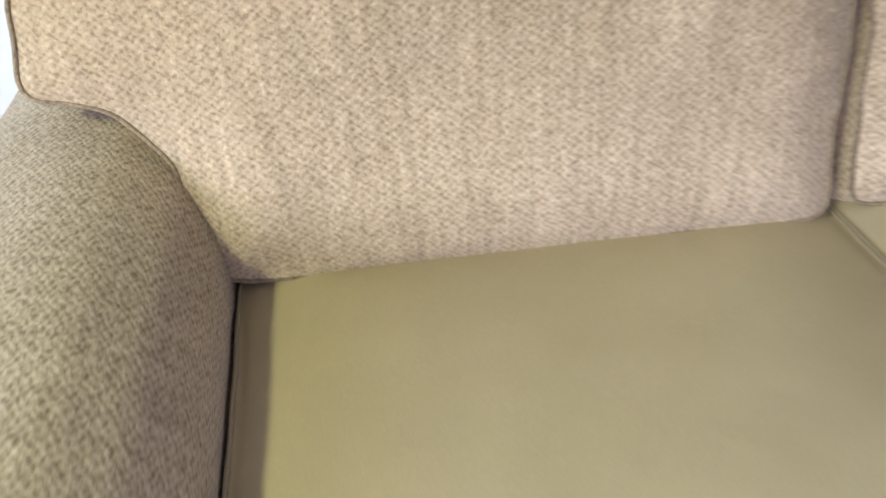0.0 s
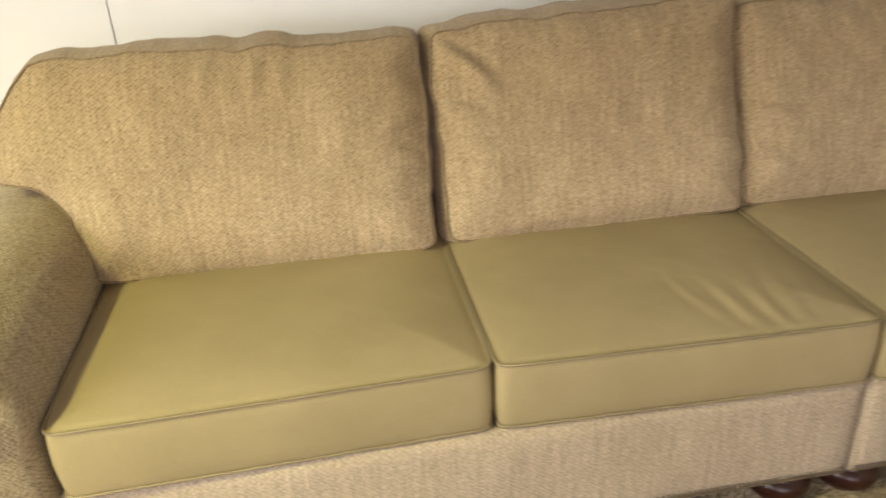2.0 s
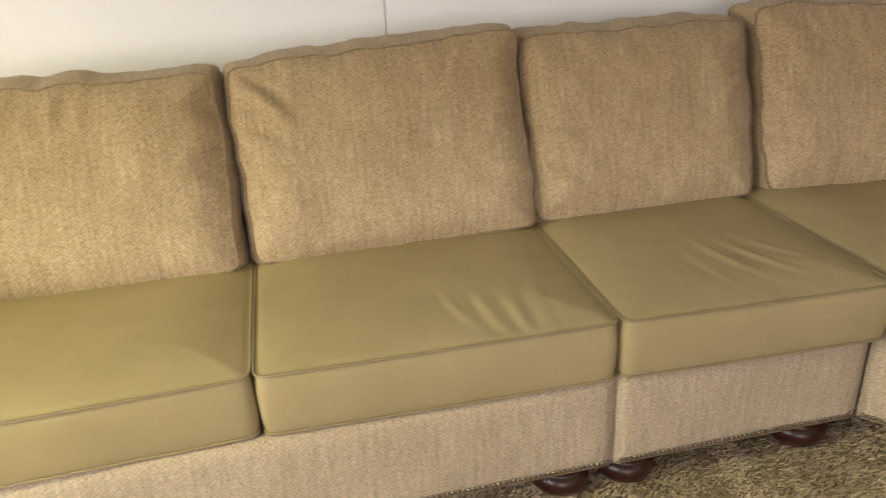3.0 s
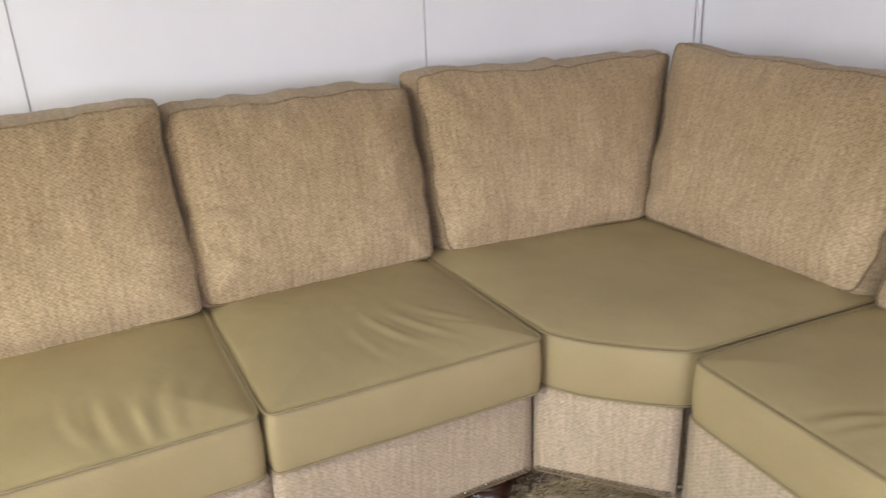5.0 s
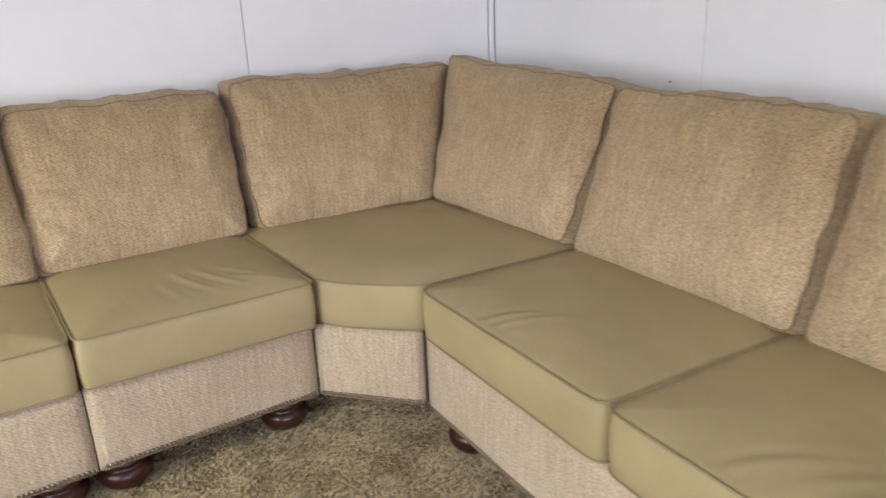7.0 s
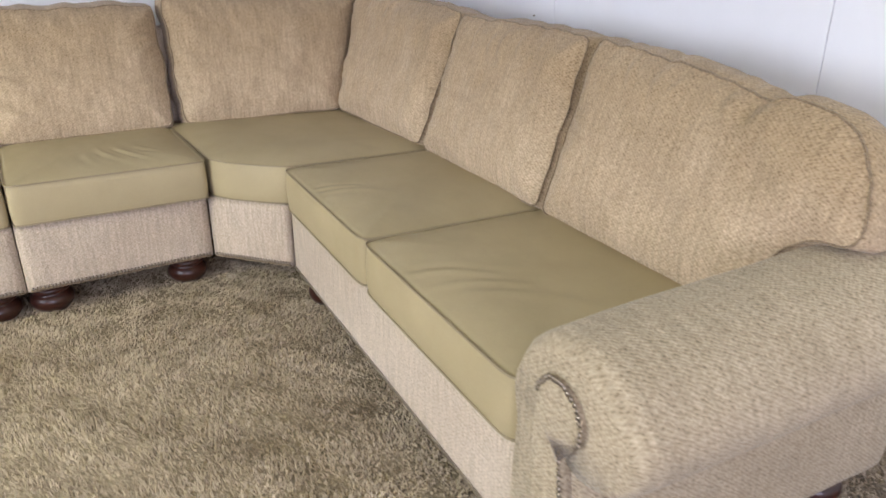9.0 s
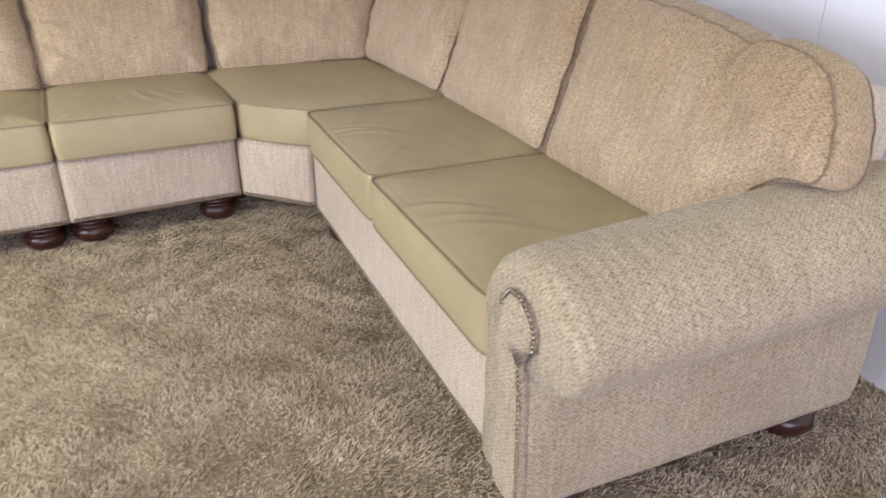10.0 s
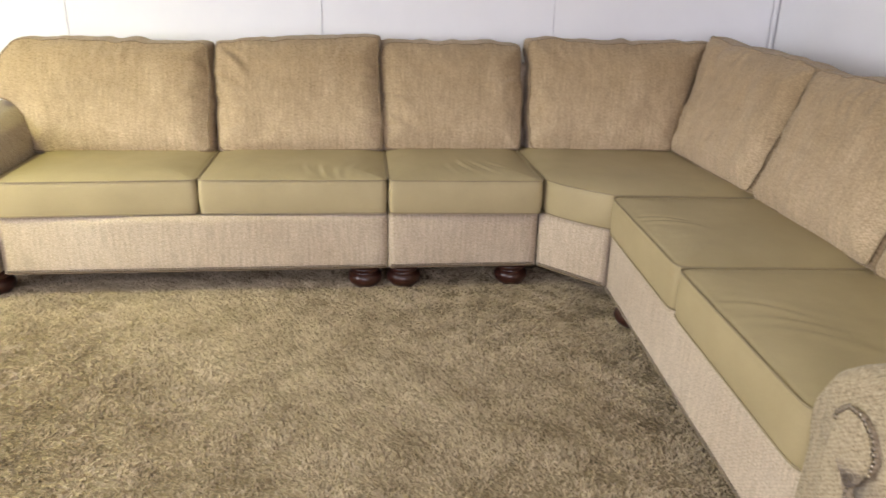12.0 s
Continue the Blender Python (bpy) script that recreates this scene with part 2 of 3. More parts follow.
def tube(points, radius, closed=True, sides=6):
    """A round cord along a line of points."""
    bm = bmesh.new()
    rings, n = [], len(points)
    for i, p in enumerate(points):
        a = points[(i - 1) % n] if closed or i else p
        b = points[(i + 1) % n] if closed or i < n - 1 else p
        along = (b - a).normalized()
        side = along.cross(Vector((0.31, 0.22, 0.93))).normalized()
        up = side.cross(along)
        rings.append([bm.verts.new(p + radius * (math.cos(k * math.tau / sides) * side + math.sin(k * math.tau / sides) * up)) for k in range(sides)])
    for i in range(n if closed else n - 1):
        r, s = rings[i], rings[(i + 1) % n]
        for k in range(sides):
            bm.faces.new((r[k], r[(k + 1) % sides], s[(k + 1) % sides], s[k]))
    if not closed:
        bm.faces.new(rings[0])
        bm.faces.new(rings[-1][::-1])
    return bm


def cushion_mesh(outline, thick, crown, under, bulge, wave, dent, seed, folds=(), corner=0.016, reach=0.17, rise=0.0, count=150, rings=16):
    """A boxed cushion. The outline lies in x and y; the front panel is at z = 0 and swells by crown, the rear one at -thick.
    folds: creases (x, y, angle, length, width, depth) of the front panel. Gives the cover and the two seam lines."""
    off = Vector((seed * 7.3, seed * 3.1, seed * 1.7))
    line = resampled(rounded(outline, 3, corner), count)
    mid = sum(line, Vector((0, 0))) / count
    floor_y = min(p.y for p in line)
    edge = []
    for p in line:
        q = Vector((p.x, p.y, 0))
        w = wave * (0.25 + 0.75 * min(1.0, max(0.0, (p.y - floor_y) / 0.12))) * (noise.noise(q * 9 + off) + 0.5 * noise.noise(q * 22 + off))
        d = (p - mid).normalized()
        edge.append(p + d * w)
    bm = bmesh.new()

    rim = np.array([(p.x, p.y) for p in edge])

    def surface(p, s, front):
        if front:
            d = math.sqrt(((rim - (p.x, p.y)) ** 2).sum(1).min()) if s > 0 else 0.0
            z = crown * (1 - (1 - min(1.0, d / reach)) ** 2.4)
            q = Vector((p.x, p.y, 0))
            soft = min(1.0, d / 0.035)
            if s > 0:
                z -= 0.0018 * math.exp(-((d - 0.007) / 0.005) ** 2)
            z += soft * dent * (noise.noise(q * 4.5 + off) + 0.55 * noise.noise(q * 11 + off) + 0.25 * noise.noise(q * 26 + off))
            for fx, fy, ang, length, width, depth in folds:
                c, k = math.cos(radians(ang)), math.sin(radians(ang))
                a, b = (p.x - fx) * c + (p.y - fy) * k, -(p.x - fx) * k + (p.y - fy) * c
                b += 0.12 * a * a / max(length, 0.01)
                z += soft * depth * math.exp(-(a / length) ** 2) * (math.exp(-(b / width) ** 2) - 0.6 * math.exp(-((b - 1.7 * width) / width) ** 2))
            return z
        return -thick - under * (1 - (1 - s) ** 2.6)

    low, tall = rim[:, 1].min(), rim[:, 1].max() - rim[:, 1].min()

    def lifted(y, f):
        return y + rise * f * (y - low) / tall

    def sheet(front):
        rows = []
        for r in range(rings):
            s = (0.0, 0.009, 0.018, 0.028)[r] if r < 4 else 0.028 + 0.972 * ((r - 3) / (rings - 3)) ** 1.25
            rows.append([])
            for p in edge:
                q = mid + (p - mid) * (1 - s)
                rows[-1].append(bm.verts.new((q.x, q.y if front else lifted(q.y, 1), surface(q, s, front))))
        tip = bm.verts.new((mid.x, mid.y if front else lifted(mid.y, 1), surface(mid, 1, front)))
        for a, b in zip(rows, rows[1:]):
            for i in range(count):
                j = (i + 1) % count
                bm.faces.new((a[i], a[j], b[j], b[i]))
        for i in range(count):
            bm.faces.new((rows[-1][i], rows[-1][(i + 1) % count], tip))
        return rows[0]

    top, bottom = sheet(True), sheet(False)
    last = top
    levels = (0.045, 0.09, 0.18, 0.34, 0.5, 0.66, 0.82, 0.91, 0.955, 1.0)
    for f in levels:
        if f == 1.0:
            row = bottom
        else:
            row = []
            for p in edge:
                d = (p - mid).normalized()
                q = Vector((p.x, p.y, f * thick * 6))
                w = bulge * math.sin(math.pi * f) + 0.5 * wave * noise.noise(q * 12 + off) * math.sin(math.pi * f)
                w -= 0.0015 if f in (levels[0], levels[-2]) else 0.0
                row.append(bm.verts.new((p.x + d.x * w, lifted(p.y + d.y * w, f), -thick * f)))
        for i in range(count):
            j = (i + 1) % count
            bm.faces.new((last[i], row[i], row[j], last[j]))
        last = row
    out = [p + (p - mid).normalized() * 0.001 for p in edge]
    return bm, [Vector((p.x, p.y, 0.001)) for p in out], [Vector((p.x, lifted(p.y, 1), -thick - 0.001)) for p in out]


def puckers(outline, seed, each=4):
    """Short creases drawn in from the side and top seams of a soft cushion."""
    rng = random.Random(seed)
    xs, ys = [p[0] for p in outline], [p[1] for p in outline]
    x0, x1, top = min(xs), max(xs), max(ys)
    out = []
    for k in range(each):
        y = top * (0.14 + 0.72 * (k + rng.uniform(0.1, 0.9)) / each)
        out.append((x1 - rng.uniform(0.03, 0.06), y, rng.uniform(-24, 24), rng.uniform(0.03, 0.06), rng.uniform(0.009, 0.014), rng.uniform(0.004, 0.009)))
        y = top * (0.14 + 0.72 * (k + rng.uniform(0.1, 0.9)) / each)
        if x0 > -0.1:
            out.append((x0 + rng.uniform(0.03, 0.06), y, rng.uniform(-24, 24), rng.uniform(0.03, 0.06), rng.uniform(0.009, 0.014), rng.uniform(0.004, 0.008)))
        x = x0 + (x1 - x0) * (0.15 + 0.7 * (k + rng.uniform(0.1, 0.9)) / each)
        out.append((x, top - rng.uniform(0.05, 0.08), rng.uniform(68, 112), rng.uniform(0.03, 0.05), rng.uniform(0.010, 0.016), rng.uniform(0.003, 0.006)))
    return tuple(out)


def cushion(name, m, outline, label, category, group, mats, cord=0.0029, soft=False, **shape):
    ob = thing(name, m, label, category, group)
    if soft:
        shape["folds"] = tuple(shape.get("folds", ())) + puckers(outline, shape["seed"])
    bm, front, rear = cushion_mesh(outline, **shape)
    part("cover", bm, mats[0], ob)
    # on backs, the dark bottom run also paints the crease shade above the seat
    for line in (front, rear):
        part("piping", tube(line, cord), mats[1], ob, "corded seam piping")
    return ob


# ---- room ----
W, E, S, N, H = ROOM
floor = part("floor", slab(W - 0.1, E + 0.1, S - 0.1, N + 0.1, -0.12, 0.0), CARPET, None, smooth=False)
tagged(floor, "beige cut-pile carpet laid wall to wall", "floor", "", "structure")
ceiling = part("ceiling", slab(W - 0.1, E + 0.1, S - 0.1, N + 0.1, H, H + 0.1), CEILING, None, smooth=False)
tagged(ceiling, "plain ceiling, out of view and greyed to cut bounced light", "ceiling", "", "structure")

north = part("wall_north", slab(W - 0.1, E + 0.1, N + 0.012, N + 0.14, 0, H), TRIM, None, smooth=False)
tagged(north, "white panelled wall with thin upright joints", "wall", "", "structure")
east = part("wall_east", slab(E + 0.012, E + 0.14, S - 0.1, N + 0.012, 0, H), TRIM, None, smooth=False)
tagged(east, "white panelled wall with thin upright joints", "wall", "", "structure")


def holed_wall(name, along, lo, hi, at0, at1, hole):
    """A wall along x or y with one opening (from, to, sill, head)."""
    a, b, z0, z1 = hole
    bm = bmesh.new()
    for p0, p1, q0, q1 in ((lo, a, 0, H), (b, hi, 0, H), (a, b, 0, z0), (a, b, z1, H)):
        box = (p0, p1, at0, at1) if along == "x" else (at0, at1, p0, p1)
        tmp = slab(*box, q0, q1)
        me = bpy.data.meshes.new("tmp")
        tmp.to_mesh(me)
        tmp.free()
        bm.from_mesh(me)
        bpy.data.meshes.remove(me)
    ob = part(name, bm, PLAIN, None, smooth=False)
    return tagged(ob, "unseen wall with a window opening, dark to limit bounced light", "wall", "", "structure")


holed_wall("wall_south", "x", W - 0.1, E + 0.012, S - 0.12, S, WIN_S)
holed_wall("wall_west", "y", S, N + 0.012, W - 0.12, W, WIN_W)


def window(name, along, at, hole):
    a, b, z0, z1 = hole
    ob = thing(name, Matrix(), "white framed window letting in daylight", "window", "", "structure")

    def bar(label, p0, p1, q0, q1, depth):
        box = (p0, p1, at - depth, at + depth) if along == "x" else (at - depth, at + depth, p0, p1)
        return part(label, slab(*box, q0, q1, 0.004, 1), TRIM, ob, smooth=False)

    t = 0.05
    bar("window_frame", a, a + t, z0, z1, 0.04)
    bar("window_frame", b - t, b, z0, z1, 0.04)
    bar("window_frame", a + t, b - t, z0, z0 + t, 0.04)
    bar("window_frame", a + t, b - t, z1 - t, z1, 0.04)
    c = (a + b) / 2
    bar("mullion", c - 0.025, c + 0.025, z0 + t, z1 - t, 0.03)
    for p0, p1 in ((a + t, c - 0.025), (c + 0.025, b - t)):
        box = (p0, p1, at - 0.004, at + 0.004) if along == "x" else (at - 0.004, at + 0.004, p0, p1)
        g = part("pane", slab(*box, z0 + t, z1 - t), pane, ob, smooth=False)
        g.visible_shadow = False
    return ob


window("window_1", "x", S - 0.07, WIN_S)
window("window_2", "y", W - 0.07, WIN_W)

# wall panels with open joints, and the corner moulding
JOINTS_N = (W, -2.92, -1.70, -0.383, 0.838, E - 0.0375)
JOINTS_E = (S, -6.24, -5.02, -3.80, -2.58, -1.375, -0.15, N)
GAP = 0.0022
for a, b in zip(JOINTS_N, JOINTS_N[1:]):
    part("panel", slab(a + GAP, b - GAP, N, N + 0.012, 0, H, 0.0012, 1), WALL, north, smooth=False)
for a, b in zip(JOINTS_E, JOINTS_E[1:]):
    part("panel", slab(E, E + 0.012, a + 0.6 * GAP, b - 0.6 * GAP, 0, H, 0.0012, 1), WALL, east, smooth=False)
moulding = thing("trim", pose(E, N, 0), "narrow white corner moulding between the walls", "trim", "", "structure")
part("strip", slab(-0.034, -0.010, -0.009, 0.006, 0, H, 0.003, 2), TRIM, moulding, smooth=False)


pin = thing("wall_nail", pose(E, -0.015, 0.962), "tiny dark nail head stuck in the white wall", "nail")
bm = bmesh.new()
bmesh.ops.create_cone(bm, cap_ends=True, segments=10, radius1=0.0035, radius2=0.0028, depth=0.008, matrix=pose(-0.004, 0, 0, 0, 90, 0))
part("head", bm, BRASS, pin)


def unseen_ceiling_light(x, y):
    ob = thing("unseen_ceiling_light", pose(x, y, H), "round white ceiling light with an opal diffuser, added out of view", "ceiling light", "ceiling lights")
    bm = bmesh.new()
    bmesh.ops.create_cone(bm, cap_ends=True, segments=40, radius1=0.19, radius2=0.19, depth=0.03, matrix=pose(0, 0, -0.015))
    part("base", bm, METAL, ob, smooth=False)
    bm = bmesh.new()
    bmesh.ops.create_uvsphere(bm, u_segments=32, v_segments=12, radius=0.16, matrix=Matrix.Diagonal((1, 1, 0.4, 1)))
    bmesh.ops.delete(bm, geom=[v for v in bm.verts if v.co.z > 0.001], context="VERTS")
    part("diffuser", bm, glow, ob, "opal glass diffuser", m=pose(0, 0, -0.031))
    return ob


for lx, ly, _, _ in LAMPS:
    unseen_ceiling_light(lx, ly)


# ---- sofa sections ----
FOOT = 0.115      # height of the feet
APRON_TOP = 0.364
LONG = pose(0, 0, 0, 0, 0, 4.3)               # the long run, facing south
SIDE = pose(0.885, -0.206, 0, 0, 0, -90)      # the short run, facing west


def nail_mesh():
    bm = bmesh.new()
    bmesh.ops.create_uvsphere(bm, u_segments=8, v_segments=6, radius=0.0057, matrix=Matrix.Diagonal((1, 0.6, 1, 1)))
    bmesh.ops.delete(bm, geom=[v for v in bm.verts if v.co.y > 0.0015], context="VERTS")
    return mesh_of("nail", bm, BRASS)


NAIL = nail_mesh()


def nails(parent, points):
    for p in points:
        ob = new("nail", NAIL)
        ob.parent = parent
        ob.location = p


def foot_mesh():
    """A turned bun foot: neck, ring and bun."""
    profile = ((0.050, 0.115), (0.050, 0.106), (0.060, 0.101), (0.067, 0.094), (0.069, 0.087), (0.066, 0.080), (0.059, 0.075),
               (0.057, 0.072), (0.064, 0.067), (0.072, 0.057), (0.075, 0.044), (0.073, 0.030), (0.065, 0.017), (0.054, 0.008), (0.050, 0.0))
    bm = bmesh.new()
    rows = [[bm.verts.new((r * math.cos(k * math.tau / 28), r * math.sin(k * math.tau / 28), z)) for k in range(28)] for r, z in profile]
    for a, b in zip(rows, rows[1:]):
        for k in range(28):
            bm.faces.new((a[k], a[(k + 1) % 28], b[(k + 1) % 28], b[k]))
    bm.faces.new(rows[0])
    bm.faces.new(rows[-1][::-1])
    return mesh_of("foot", bm, WOOD)


FOOT_MESH = foot_mesh()


def feet(parent, places):
    for u, v in places:
        ob = new("foot", FOOT_MESH)
        ob.parent = parent
        ob.location = (u, v, 0)
        tagged(ob, "dark turned wooden bun foot")


def upholstered_panel(u0, u1, z0, z1, v, depth, seed):
    """A padded front rail: a fine grid, rounded at its rim and slightly uneven."""
    bm = bmesh.new()
    nu, nz = max(8, int((u1 - u0) / 0.03)), 10
    off = Vector((seed * 5.1, seed, 0))
    grid = []
    for i in range(nu + 1):
        grid.append([])
        for j in range(nz + 1):
            u, z = u0 + (u1 - u0) * i / nu, z0 + (z1 - z0) * j / nz
            rim = min(u - u0, u1 - u, z - z0, z1 - z)
            soft = min(1.0, rim / 0.010)
            swell = -0.007 * math.sqrt(max(0, 1 - (1 - soft) ** 2)) - 0.003 * soft * noise.noise(Vector((u * 5, z * 9, 0)) + off)
            grid[-1].append(bm.verts.new((u, v + 0.007 + swell, z)))
    for i in range(nu):
        for j in range(nz):
            bm.faces.new((grid[i][j], grid[i + 1][j], grid[i + 1][j + 1], grid[i][j + 1]))
    rim = [e for e in bm.edges if e.is_boundary]
    back = bmesh.ops.extrude_edge_only(bm, edges=rim)["geom"]
    for g in back:
        if isinstance(g, bmesh.types.BMVert):
            g.co.y = v + depth
    bmesh.ops.contextual_create(bm, geom=[e for e in bm.edges if e.is_boundary])
    return bm


def apron(parent, u0, u1, seed, m=None):
    rail = part("apron", upholstered_panel(u0, u1, FOOT, APRON_TOP - 0.011, 0.0, 0.05, seed), FABRIC, parent, m=m)
    count = int((u1 - u0 - 0.03) / 0.0118)
    nails(rail, [(u0 + 0.015 + (u1 - u0 - 0.03) * i / count, 0.0012, FOOT + 0.011) for i in range(count + 1)])
    cord = [Vector((u, 0.006, FOOT + 0.001)) for u in np.linspace(u0 + 0.008, u1 - 0.008, 30)]
    part("welt", tube(cord, 0.0035, closed=False), WELT, rail)
    return rail


def base_and_back(parent, u0, u1, back_top=0.87, depth=0.93, wing=(0.0, 0.0), sags=()):
    part("base", slab(u0 + 0.004, u1 - 0.004, 0.052, depth - 0.05, FOOT + 0.004, APRON_TOP - 0.012, 0.008, 2), FABRIC, parent)
    bm = bmesh.new()
    nu, nv = 40, 12
    for z in (0.0, 0.004):
        rows = []
        for i in range(nu + 1):
            rows.append([])
            for j in range(nv + 1):
                u, v = u0 + 0.02 + (u1 - u0 - 0.04) * i / nu, 0.06 + (depth - 0.12) * j / nv
                sag = sum(deep * math.exp(-((u - su) / wide) ** 2) for su, wide, deep in sags) * math.exp(-((v - 0.12) / 0.12) ** 2)
                rows[-1].append(bm.verts.new((u, v, FOOT - 0.003 + z - sag)))
        for a, b in zip(rows, rows[1:]):
            for j in range(nv):
                bm.faces.new((a[j], b[j], b[j + 1], a[j + 1]))
    part("dust_cloth", bm, DUST, parent, "black dust cloth under the frame")
    bm = slab(u0 + 0.004 - wing[0], u1 - 0.004 + wing[1], 0.0, 0.13, 0.0, back_top - APRON_TOP + 0.02, 0.03, 3)
    part("back_frame", bm, FABRIC, parent, m=pose(0, 0.735, APRON_TOP - 0.02, -6.5))
    part("back_panel", slab(u0 + 0.004, u1 - 0.004, depth - 0.048, depth, FOOT + 0.004, APRON_TOP + 0.03, 0.012, 2), FABRIC, parent)


ARM_PROFILE = ((0.010, 0.115), (0.004, 0.30), (0.0, 0.48), (-0.004, 0.56), (0.004, 0.610), (0.033, 0.670), (0.086, 0.708), (0.155, 0.720),
               (0.222, 0.711), (0.280, 0.684), (0.322, 0.640), (0.340, 0.588), (0.333, 0.535), (0.308, 0.490), (0.268, 0.458), (0.230, 0.446),
               (0.204, 0.456), (0.190, 0.484), (0.185, 0.470), (0.188, 0.42), (0.192, 0.30), (0.190, 0.20), (0.186, 0.115))


def rolled_arm(parent, u_in, side, v0, v1, seed, splay=0.0):
    """A rolled arm. It stands outward of u_in, on the side -1 (left) or 1 (right)."""
    off = Vector((seed * 4.7, 0, 0))
    ring = resampled(rounded(ARM_PROFILE, 2, 0.010), 130)
    centre = Vector((0.10, 0.45))
    bm = bmesh.new()
    rows = []
    steps = 46
    for i in range(steps + 1):
        f = i / steps
        v = v0 + (v1 - v0) * f
        rim = min((v - v0) / 0.05, (v1 - v) / 0.03, 1.0)
        pull = 0.026 * (1 - math.sqrt(max(0.0, 1 - (1 - rim) ** 2)))
        rows.append([])
        for p in ring:
            d = (p - centre).normalized()
            q = p - d * pull + d * 0.0035 * noise.noise(Vector((p.x * 7, v * 6, p.y * 7)) + off)
            drop = -0.050 * (1 - f) * min(1.0, max(0.0, (p.y - 0.45) / 0.2))
            rows[-1].append(bm.verts.new((u_in + side * (q.x + splay * min(1.0, f * 1.5)), v, max(0.115, q.y + drop))))
    n = len(ring)
    for a, b in zip(rows, rows[1:]):
        for k in range(n):
            bm.faces.new((a[k], a[(k + 1) % n], b[(k + 1) % n], b[k]))
    bm.faces.new(rows[0])
    bm.faces.new(rows[-1][::-1])
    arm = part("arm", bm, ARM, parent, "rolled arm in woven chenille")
    # the cloth runs round the roll without a break
    girth = [0.0]
    for a, b in zip(ring, ring[1:]):
        girth.append(girth[-1] + (b - a).length)
    girth.append(girth[-1] + (ring[0] - ring[-1]).length)
    cloth = arm.data.uv_layers[0].data
    for f in arm.data.polygons:
        if len(f.vertices) == 4:
            ks = [v % n for v in f.vertices]
            wraps = 0 in ks and n - 1 in ks
            for li, v, k in zip(f.loop_indices, f.vertices, ks):
                cloth[li].uv = (arm.data.vertices[v].co.y, girth[n] if wraps and k == 0 else girth[k])
    # the facing set into the front of the arm
    shape = ((0.085, 0.122), (0.083, 0.40), (0.087, 0.52), (0.099, 0.572), (0.124, 0.600), (0.160, 0.604), (0.196, 0.586), (0.214, 0.554),
             (0.210, 0.522), (0.190, 0.506), (0.172, 0.492), (0.170, 0.46), (0.180, 0.38), (0.186, 0.25), (0.186, 0.122))
    line = resampled(rounded(shape, 2), 110)
    mid = sum(line, Vector((0, 0))) / len(line)
    bm = bmesh.new()
    layers = []
    for inset, v in ((0.0, 0.012), (0.0, -0.004), (0.005, -0.010), (0.014, -0.013), (0.03, -0.014)):
        layers.append([])
        for p in line:
            q = p + (mid - p).normalized() * inset
            layers[-1].append(bm.verts.new((u_in + side * q.x, v0 + v, q.y)))
    for a, b in zip(layers, layers[1:]):
        for k in range(len(line)):
            j = (k + 1) % len(line)
            bm.faces.new((a[k], a[j], b[j], b[k]))
    bm.faces.new(layers[0])
    bm.faces.new(layers[-1][::-1])
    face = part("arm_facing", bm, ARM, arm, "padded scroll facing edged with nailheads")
    run = resampled(shape, 104, closed=False)
    keep = [p for p in run if p.y > 0.13 and (p.x > 0.15 or p.y > 0.56)]
    nails(arm, [(u_in + side * (p.x - (0.004 if p.y < 0.5 else 0.0)), v0 - 0.0115, p.y) for p in keep])
    return arm


def loveseat(m, side, label):
    """Two seats with one arm on the side -1 (left) or 1 (right); u runs from the armless end (0) towards the arm."""
    ob = thing("loveseat_section", m, label, "sofa", "sectional sofa")
    a, b = (-1.552, -0.002) if side < 0 else (0.002, 1.532)
    apron(ob, a, b, 1.0 + side)
    base_and_back(ob, a, b, wing=(0.10, 0.0) if side < 0 else (0.0, 0.10),
                  sags=((-1.02, 0.03, 0.022), (-0.86, 0.09, 0.020), (-0.66, 0.06, 0.010)) if side < 0 else ())
    arm_in = a if side < 0 else b
    rolled_arm(ob, arm_in, side, -0.028, 0.90, 2.0 + side, 0.028 if side < 0 else 0.0)
    far = arm_in + side * 0.085
    near = side * 0.098
    feet(ob, ((near, 0.098), (far, 0.098), (near, 0.80), (far, 0.79)))
    return ob


left_sofa = loveseat(LONG, -1, "beige chenille loveseat section with one rolled arm and bun feet")
right_sofa = loveseat(SIDE, 1, "beige chenille loveseat section with rolled arm standing near the white wall")

chair = thing("armless_section", LONG, "beige chenille armless section between loveseat and corner", "sofa", "sectional sofa")
apron(chair, 0.002, 0.642, 3.0)
base_and_back(chair, 0.002, 0.642)
feet(chair, ((0.072, 0.098), (0.556, 0.098), (0.072, 0.84), (0.556, 0.84)))

# the corner: a slanting front rail between the two runs, and a seat deck behind it
corner = thing("corner_section", Matrix(), "beige chenille corner wedge section with slanted front", "sofa", "sectional sofa")
FRONT_A, FRONT_B = Vector((0.641, 0.050, 0)), Vector((0.884, -0.196, 0))
slope = FRONT_B - FRONT_A
apron(corner, 0.0, slope.length - 0.002, 4.0, m=Matrix.Translation(FRONT_A) @ pose(0, 0, 0, 0, 0, math.degrees(math.atan2(slope.y, slope.x))))


def prism(points, z0, z1):
    bm = bmesh.new()
    low = [bm.verts.new((x, y, z0)) for x, y in points]
    high = [bm.verts.new((x, y, z1)) for x, y in points]
    n = len(points)
    for i in range(n):
        bm.faces.new((low[i], low[(i + 1) % n], high[(i + 1) % n], high[i]))
    bm.faces.new(low[::-1])
    bm.faces.new(high)
    return bm


part("base", prism(((0.684, 0.085), (0.925, -0.158), (1.70, -0.19), (1.72, 0.86), (0.585, 0.82)), FOOT + 0.004, APRON_TOP - 0.012), FABRIC, corner, smooth=False)
